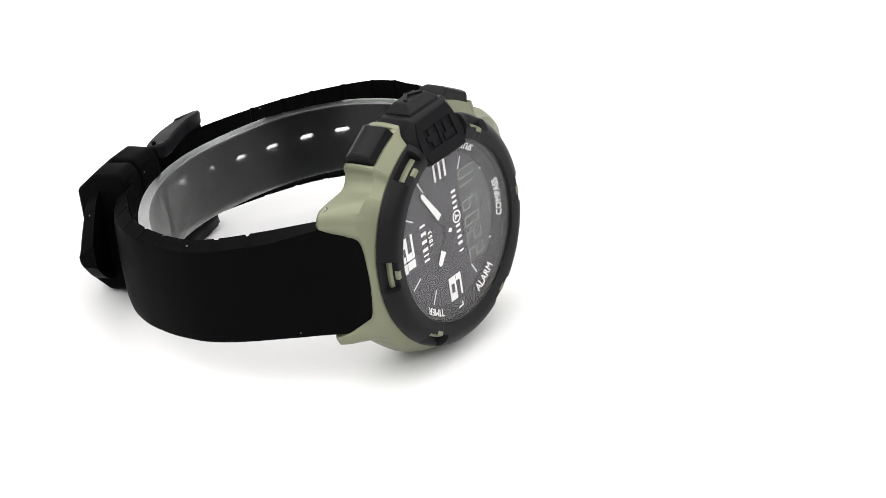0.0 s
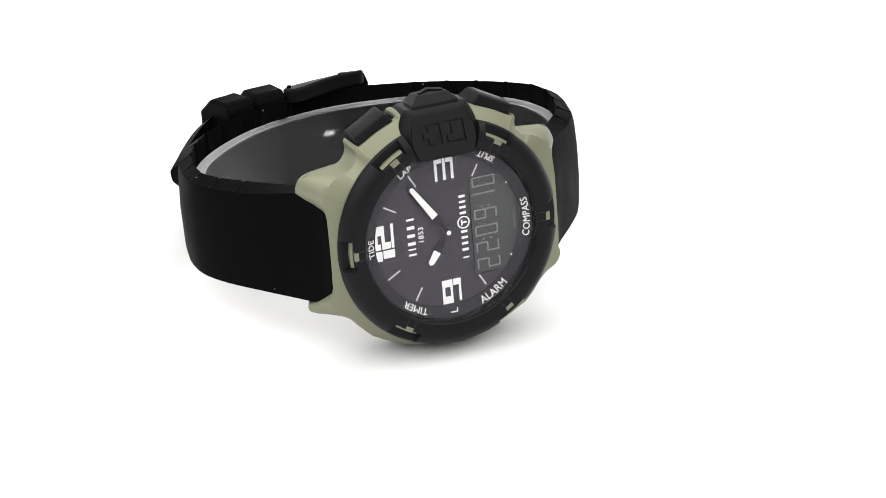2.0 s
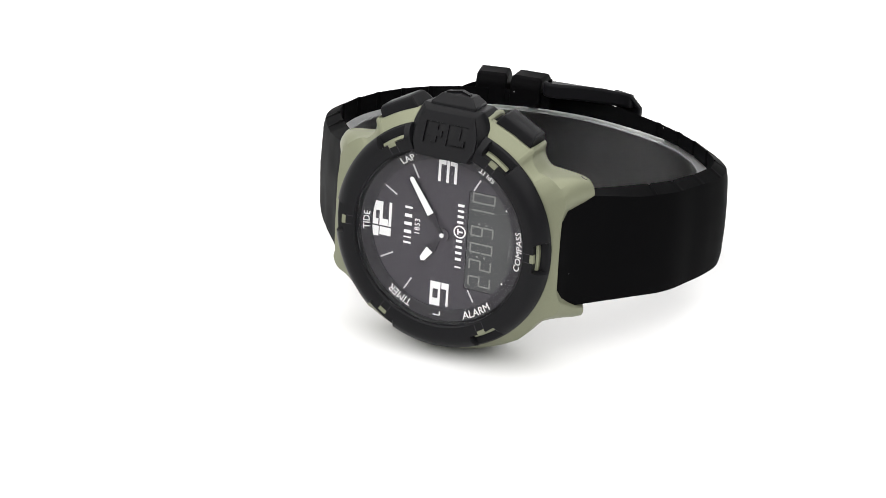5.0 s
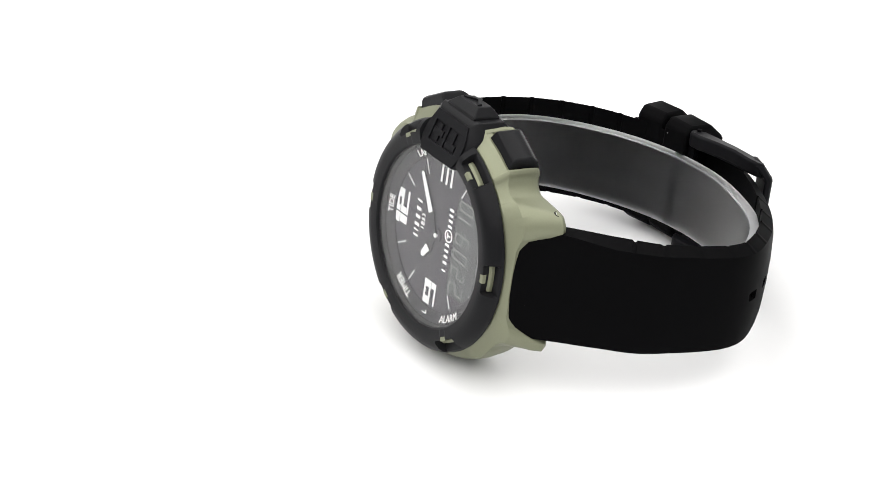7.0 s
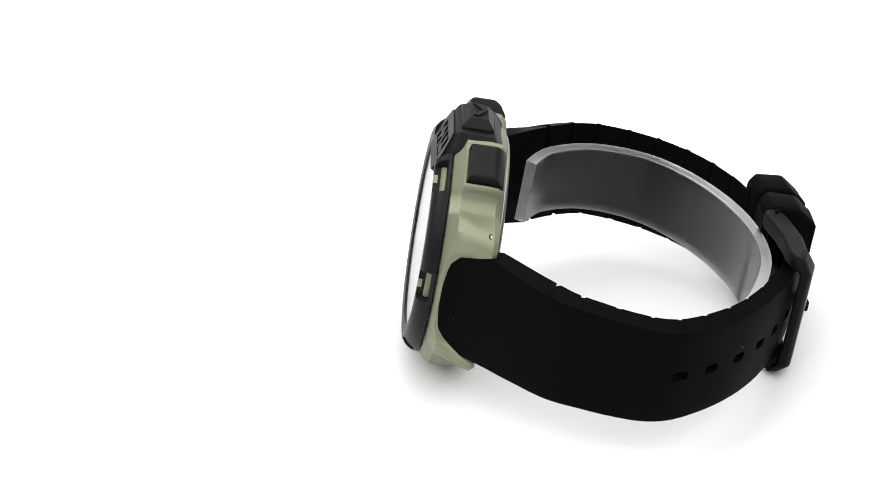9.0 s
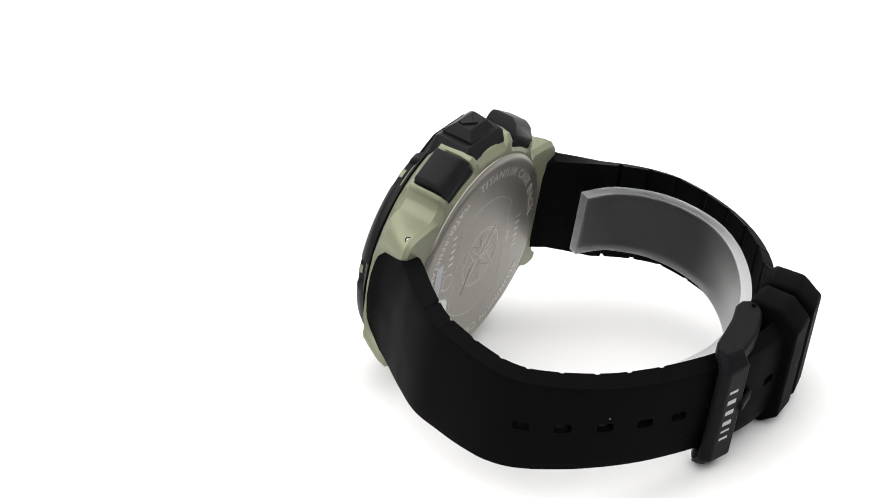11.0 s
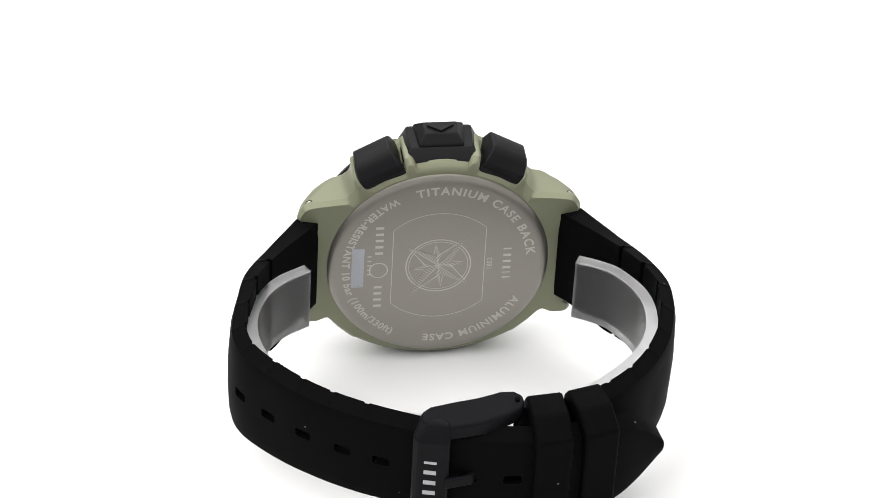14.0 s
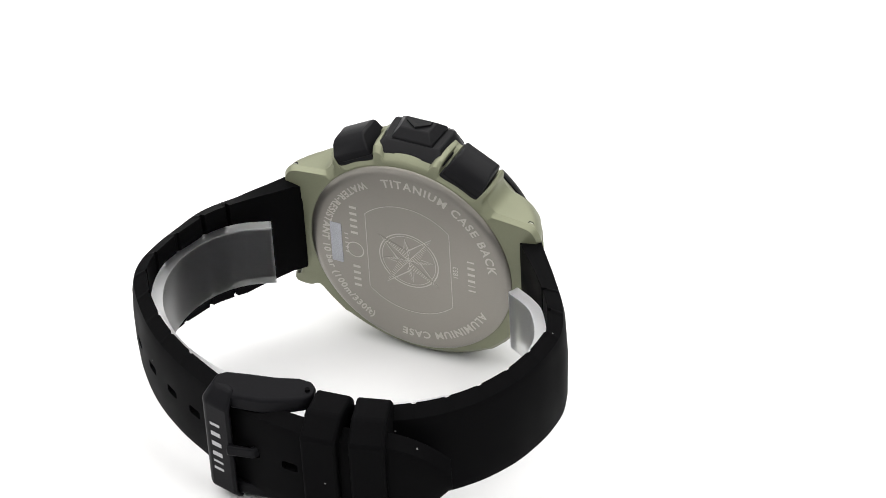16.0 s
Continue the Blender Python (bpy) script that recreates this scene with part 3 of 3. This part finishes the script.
def back_details():
    y0, y1 = 10.47, 10.53
    part("compass_ring", revolve([(5.65, y0), (5.65, y1), (5.85, y1), (5.85, y0)], 64), M_ENGR, back)
    part("compass_ring", revolve([(5.2, y0), (5.2, y1), (5.3, y1), (5.3, y0)], 64), M_ENGR, back)
    for k in (1, 3, 5, 7, 0, 2, 4, 6):
        a = 45 * k + 38
        main = k % 2 == 0
        long = (7.0 if k % 4 == 0 else 7.8) if main else 4.9
        r, w = (2.2, 45) if main else (2.4, 17)
        ca, sa = math.cos(radians(a)), math.sin(radians(a))
        rise = 0.03 if main else 0.0

        def corner(sign, rr):
            return (rr * math.cos(radians(a + sign * w)), rr * math.sin(radians(a + sign * w)))
        tri = [(0.15 * ca, 0.15 * sa), corner(1, r), (long * ca, long * sa)]
        star = part("compass_point", prism(tri, y0, y1 + rise), M_STEEL, back, "ray of the engraved compass star")
        # hatching across one half of the ray
        bm = bmesh.new()
        n = 14 if main else 6
        for i in range(n):
            u = 0.06 + 0.86 * i / n
            p = Vector((long * ca * u, long * sa * u))
            q = Vector(corner(1, r))
            tip = Vector((long * ca, long * sa))
            foot = q * (u / 0.2) if u < 0.2 else q + (tip - q) * ((u - 0.2) / 0.8)
            foot = p + (foot - p) * 0.86
            e = foot - p
            if e.length < 0.1:
                continue
            side = Vector((-e.y, e.x)).normalized() * 0.05
            ring = [p - side, p + side, foot + side, foot - side]
            lo, hi = [[bm.verts.new((v.x, yy, v.y)) for v in ring] for yy in (y1 + rise - 0.01, y1 + rise + 0.03)]
            bm.faces.new(hi)
            for j in range(4):
                bm.faces.new((lo[j], lo[(j + 1) % 4], hi[(j + 1) % 4], hi[j]))
        part("hatching", bm, M_HATCH, star, smooth=False)
        c0, c1 = corner(-1, r), corner(-1, r - 0.28)
        edge = [c0, (long * ca, long * sa), (long * ca * 0.96, long * sa * 0.96), c1]
        part("compass_point", prism(edge, y0, y1 + rise), M_ENGR, back)
        spine = [(0.08 * -sa, 0.08 * ca), (long * ca, long * sa), (-0.08 * -sa, -0.08 * ca)]
        part("compass_point", prism(spine, y0, y1 + rise + 0.01), M_ENGR, back)
    # frame line: two arcs joined by straight sides
    for sx in (-1, 1):
        part("frame_line", box(sx * 8.2 - 0.06, sx * 8.2 + 0.06, y0, y1, -8.2, 8.2), M_ENGR, back)
    for a0, a1 in ((45.4, 134.6), (225.4, 314.6)):
        part("frame_line", revolve([(11.5, y0), (11.5, y1), (11.62, y1), (11.62, y0)], 40, a0, a1), M_ENGR, back)
    st = part("sticker", box(13.2, 15.4, 10.4, 10.62, -4.2, 4.4), M_STICK, back, "speckled silver sticker over engraved number")
    for i, (z0, z1) in enumerate(((-5.0, -4.0), (-3.6, -3.2), (-2.8, -1.8), (-1.4, -0.4), (0.0, 1.0), (1.4, 2.4))):
        part("name_bar", plain_letter(-12.9, -11.5, y0, y1, z0 + 1.3, z1 + 1.3, 0.22, 1 if 1 < i < 5 else 0), M_ENGR, back)
    part("year", lay(glyphs("1853", 1.4, 0.02), -9.6, 0.0, 0, 10.5, -1), M_ENGR, back)
    for z in (-8.6, -7.2, -5.8, -4.4, 3.2, 4.6, 6.0, 7.4, 8.8):
        part("name_bar", plain_letter(9.9, 11.3, y0, y1, z - 0.5, z + 0.5, 0.16, 1), M_ENGR, back)
    for z in (-1.6, -0.6, 0.4, 1.4, 2.4):
        part("number_bar", box(11.9, 12.6, y0, y1, z, z + 0.25), M_ENGR, back)
    bm = revolve([(1.5, y0), (1.5, y1), (1.7, y1), (1.7, y0)], 32)
    for v in bm.verts:
        v.co.x += 10.6
        v.co.z -= 0.6
    part("emblem", bm, M_ENGR, back)


back_details()

# ---- strap ----
LONG = spline([(22.0, 1.35), (23.1, 4.5), (26.4, 9.1), (31.2, 14.9), (35.5, 21.2), (37.4, 27.4), (38.6, 32.6), (39.0, 38.2), (37.4, 43.4), (33.0, 49.2), (27.7, 54.3), (21.6, 58.5),
               (15.5, 61.7), (8.7, 64.6), (1.6, 66.8), (-5.7, 67.7), (-14.0, 67.6), (-22.3, 65.6), (-32.0, 60.7)], 0.3)
SHORT = spline([(-22.0, 1.35), (-23.1, 4.5), (-26.4, 9.1), (-31.1, 14.9), (-35.4, 21.2), (-37.9, 27.3), (-38.2, 32.6), (-37.4, 38.0), (-35.4, 44.2), (-31.5, 50.7), (-25.8, 56.3), (-17.7, 60.9),
                (-8.8, 63.4), (-6.6, 63.7)], 0.3)


def length(c):
    return sum((b - a).length for a, b in zip(c[:-1], c[1:]))


def ease(s, table):
    """Straight-line value at s from (s, value) pairs."""
    for (a, va), (c, vc) in zip(table[:-1], table[1:]):
        if s <= c:
            return va + (vc - va) * max(0.0, s - a) / (c - a)
    return table[-1][1]


# upper and lower edge of the strap where it comes out between the lugs
ROOT_TOP = [(0, 5.4), (0.6, 6.8), (1.3, 7.9), (2.2, 8.6), (3.6, 9.1), (6.0, 9.5), (8.5, 10.4)]
ROOT_LOW = [(0, -5.9), (0.6, -7.6), (1.2, -8.9), (1.9, -9.7), (3.2, -10.3), (6.5, -10.7), (16.0, -10.7)]


def tuck_of(s):
    return ease(s, [(0, 0.0), (8, 0.1), (17, 1.2), (60, 1.5)])


def inner_of(s):
    return ease(s, [(0, 1.6), (9, 2.0), (18, 0.0)])


def strap_long():
    total = length(LONG)
    pos, holes = 0.0, []
    want = [Vector(p) for p in ((37.4, 43.4), (33.0, 49.2), (27.7, 54.3), (21.6, 58.5), (15.5, 61.7), (8.7, 64.6), (1.6, 66.8), (-5.7, 67.6))]
    for i, c in enumerate(LONG):
        if i:
            pos += (c - LONG[i - 1]).length
        for w in want:
            if (c - w).length < 0.45 and (not holes or pos - holes[-1] > 2):
                holes.append(pos)

    def z(s):
        k = min(1.0, max(0.0, (s - 22) / 40))
        lo, hi = -10.4 + 1.8 * k, 10.1 - 0.4 * k
        e = max(0.0, s - (total - 13)) / 13
        mid = 0.5 * (lo + hi)
        sh = 1 - 0.75 * e * e
        return max(mid + (lo - mid) * sh, ease(s, ROOT_LOW)), min(mid + (hi - mid) * sh, ease(s, ROOT_TOP))

    def thick(s):
        if 20 < s < 75 and (s % 6.5) < 0.9:
            return 2.7
        return 4.2 if s < 8 else max(3.0, 4.2 - (s - 8) * 0.05)

    def solid(s, u):
        return not any(((s - h) / 1.4) ** 4 + ((u - 0.5) / 0.052) ** 4 < 1 for h in holes)
    rows = [0, 0.03, 0.1, 0.35, 0.44, 0.45, 0.46, 0.48, 0.52, 0.54, 0.55, 0.56, 0.65, 0.9, 0.97, 1]
    return part("strap", band(LONG, -1, thick, z, rows, solid, 0.6, tuck_of, inner_of), M_RUBBER, watch, "long black rubber strap with oval holes", bevel=0.1, seg=1)


def strap_short():
    def z(s):
        k = min(1.0, max(0.0, (s - 4) / 30))
        return max(-10.6 + 1.5 * k, ease(s, ROOT_LOW)), min(10.2 - 0.3 * k, ease(s, ROOT_TOP))

    def thick(s):
        if 20 < s < 75 and (s % 6.5) < 0.9:
            return 2.7
        return 4.2 if s < 8 else max(3.0, 4.2 - (s - 8) * 0.05)
    rows = [0, 0.03, 0.1, 0.5, 0.9, 0.97, 1]
    return part("strap", band(SHORT, 1, thick, z, rows, crown=0.6, tuck=tuck_of, inner=inner_of), M_RUBBER, watch, "short black rubber strap carrying buckle and keepers", bevel=0.25, seg=1)


strap_long()
short = strap_short()


def keeper(cx, cy, tilt, half):
    """A rubber loop round both straps, chamfered at its corners and tilted with the strap."""
    prof = [(-10.9, -2.5), (-10.9, 2.4), (-8.6, 5.4), (9.6, 5.4), (12.5, 1.6), (12.6, -3.6), (11.0, -4.8), (-9.4, -4.8)]
    c, s = math.cos(radians(tilt)), math.sin(radians(tilt))
    secs = [[(cx + t * c - n * s, cy + t * s + n * c, z) for z, n in prof] for t in (half, half - 0.5, -half + 0.5, -half)]
    for ring in (secs[0], secs[-1]):
        for i, (x, y, z) in enumerate(ring):
            ring[i] = (x, y, z * 0.985)
    return part("keeper", loft(secs), M_RUBBER, short, "thick black rubber keeper loop", bevel=0.5, seg=3)


keeper(-11.4, 63.9, 6, 3.1)
keeper(-18.7, 62.5, 15, 3.0)


def buckle():
    def ring(pts, z):
        return [(x, y, z) for x, y in pts]
    arm = [(9.6, 63.2), (9.7, 65.0), (8.2, 66.0), (5.0, 66.4), (0.0, 65.8), (-4.4, 64.3), (-6.8, 63.1), (-7.7, 61.7), (-7.5, 60.0), (-6.2, 59.0), (-4.0, 59.1), (0.0, 60.6), (4.0, 61.5), (8.0, 62.2)]

    def tall(pts, base, sign, swell=0.0):
        """An arm swells in height towards its pivot."""
        return [(x, y, sign * (base - 0.3 * max(0.0, y - 61.5) + 0.5 * max(0.0, x + 8.6) / 18.5 + swell * math.sin(math.pi * min(1.0, max(0.0, (x + 7.7) / 18.6))))) for x, y in pts]
    fr = part("buckle", loft([tall(arm, 9.6, 1), tall(arm, 12.35, 1, 0.25)]), M_BUCKLE, watch, "black steel pin buckle", bevel=0.55, seg=3)
    part("arm", loft([tall(arm, 11.2, -1, 0.2), tall(arm, 8.8, -1)]), M_BUCKLE, fr, bevel=0.55, seg=3)
    bar = [(10.9, 64.6), (11.1, 66.0), (10.2, 67.0), (5.4, 68.1), (5.0, 67.2), (7.4, 66.0)]
    part("bar", loft([[(5.2 + (x - 5.2) * 0.75, y - 1.9, -11.4) for x, y in bar], ring(bar, -9.2), ring(bar, 9.2), [(5.2 + (x - 5.2) * 0.75, y - 1.9, 11.9) for x, y in bar]]), M_BUCKLE, fr, "broad black bar with pale name", bevel=0.4)
    for z0, z1, kind in ((-5.6, -4.1, 0), (-3.6, -3.0, 0), (-2.4, -0.8, 1), (-0.2, 1.4, 1), (2.0, 3.6, 1), (4.1, 5.7, 0)):
        bm = plain_letter(7.3, 9.3, -0.05, 0.03, z0, z1, 0.4, kind)
        for v in bm.verts:
            v.co.y = 67.03 + (10.2 - v.co.x) * 0.229 - v.co.y
        part("name_bar", bm, M_PALE, fr)
    tongue = [(-7.0, 61.8), (-7.0, 63.0), (0.2, 66.2), (1.2, 67.8), (5.9, 68.7), (5.9, 67.7), (2.0, 67.2), (0.8, 65.4)]
    part("tongue", loft([ring(tongue, -0.1), ring(tongue, 1.9)]), M_BUCKLE, fr, "black buckle tongue", bevel=0.3)
    # black rod end imitates the shade inside the arm's pivot hole
    ringp = [(-6.5 + 0.42 * math.cos(a * math.pi / 6), 61.3 + 0.42 * math.sin(a * math.pi / 6)) for a in range(12)]
    part("pivot", loft([ring(ringp, -11.3), ring(ringp, 12.72)]), M_RUBBER, fr, "dark rod, its end standing for the shaded pivot hole")


buckle()

# ---- clear display cuff inside the strap ----
cuff = new("display_cuff")
tagged(cuff, "clear acrylic C-shaped display cuff inside the strap", "watch holder")


def cuff_body():
    outer = spline([(24.6, 16.0), (29.4, 19.0), (33.2, 23.6), (35.4, 29.6), (35.6, 36.2), (33.6, 43.0), (29.2, 49.3), (22.0, 55.0), (12.0, 58.9), (1.0, 60.8), (-10.0, 59.2), (-19.6, 54.8),
                    (-27.8, 48.3), (-32.9, 41.3), (-34.8, 34.0), (-34.1, 27.0), (-30.7, 20.8), (-27.6, 18.2), (-24.2, 16.4)], 0.8)
    reach = [0.0]
    for a, b in zip(outer[:-1], outer[1:]):
        reach.append(reach[-1] + (b - a).length)

    def top(s):
        """The upper edge climbs towards the back of the loop."""
        return 5.6 + 1.4 * min(1.0, max(0.0, (float(np.interp(s, reach, [p.y for p in outer])) - 16.0) / 40.0))
    for name, low, high, mat, lab in (("shell", lambda s: -6.49, lambda s: top(s) - 0.31, M_CUFF, "clear bent acrylic wall"),
                                      ("cut_edge", lambda s: top(s) - 0.3, top, M_EDGE, "frosted upper cut edge"),
                                      ("cut_edge", lambda s: -6.8, lambda s: -6.5, M_EDGE, "frosted lower cut edge")):
        sh = part(name, band(outer, -1, lambda s: 2.0, lambda s: (low(s), high(s)), [0, 0.5, 1]), mat, cuff, lab)
        sh.visible_shadow = False
    for p, q in ((outer[0], outer[1]), (outer[-1], outer[-2])):
        d = (p - q).normalized()
        ends = [p + d * 0.3, p + d * 0.01] if p is outer[0] else [p + d * 0.01, p + d * 0.3]
        sh = part("cut_edge", band(ends, -1, lambda s: 2.0, lambda s: (-6.8, 5.6), [0, 1]), M_EDGE, cuff, "frosted end edge")
        sh.visible_shadow = False


cuff_body()


def motions():
    rows = [(t, pose(0, 0, 0, 0, 0, a) @ LEAN @ Matrix.Translation(BASE * 0.001)) for t, a in TURN]
    walk(watch, rows)
    walk(cuff, rows)


motions()
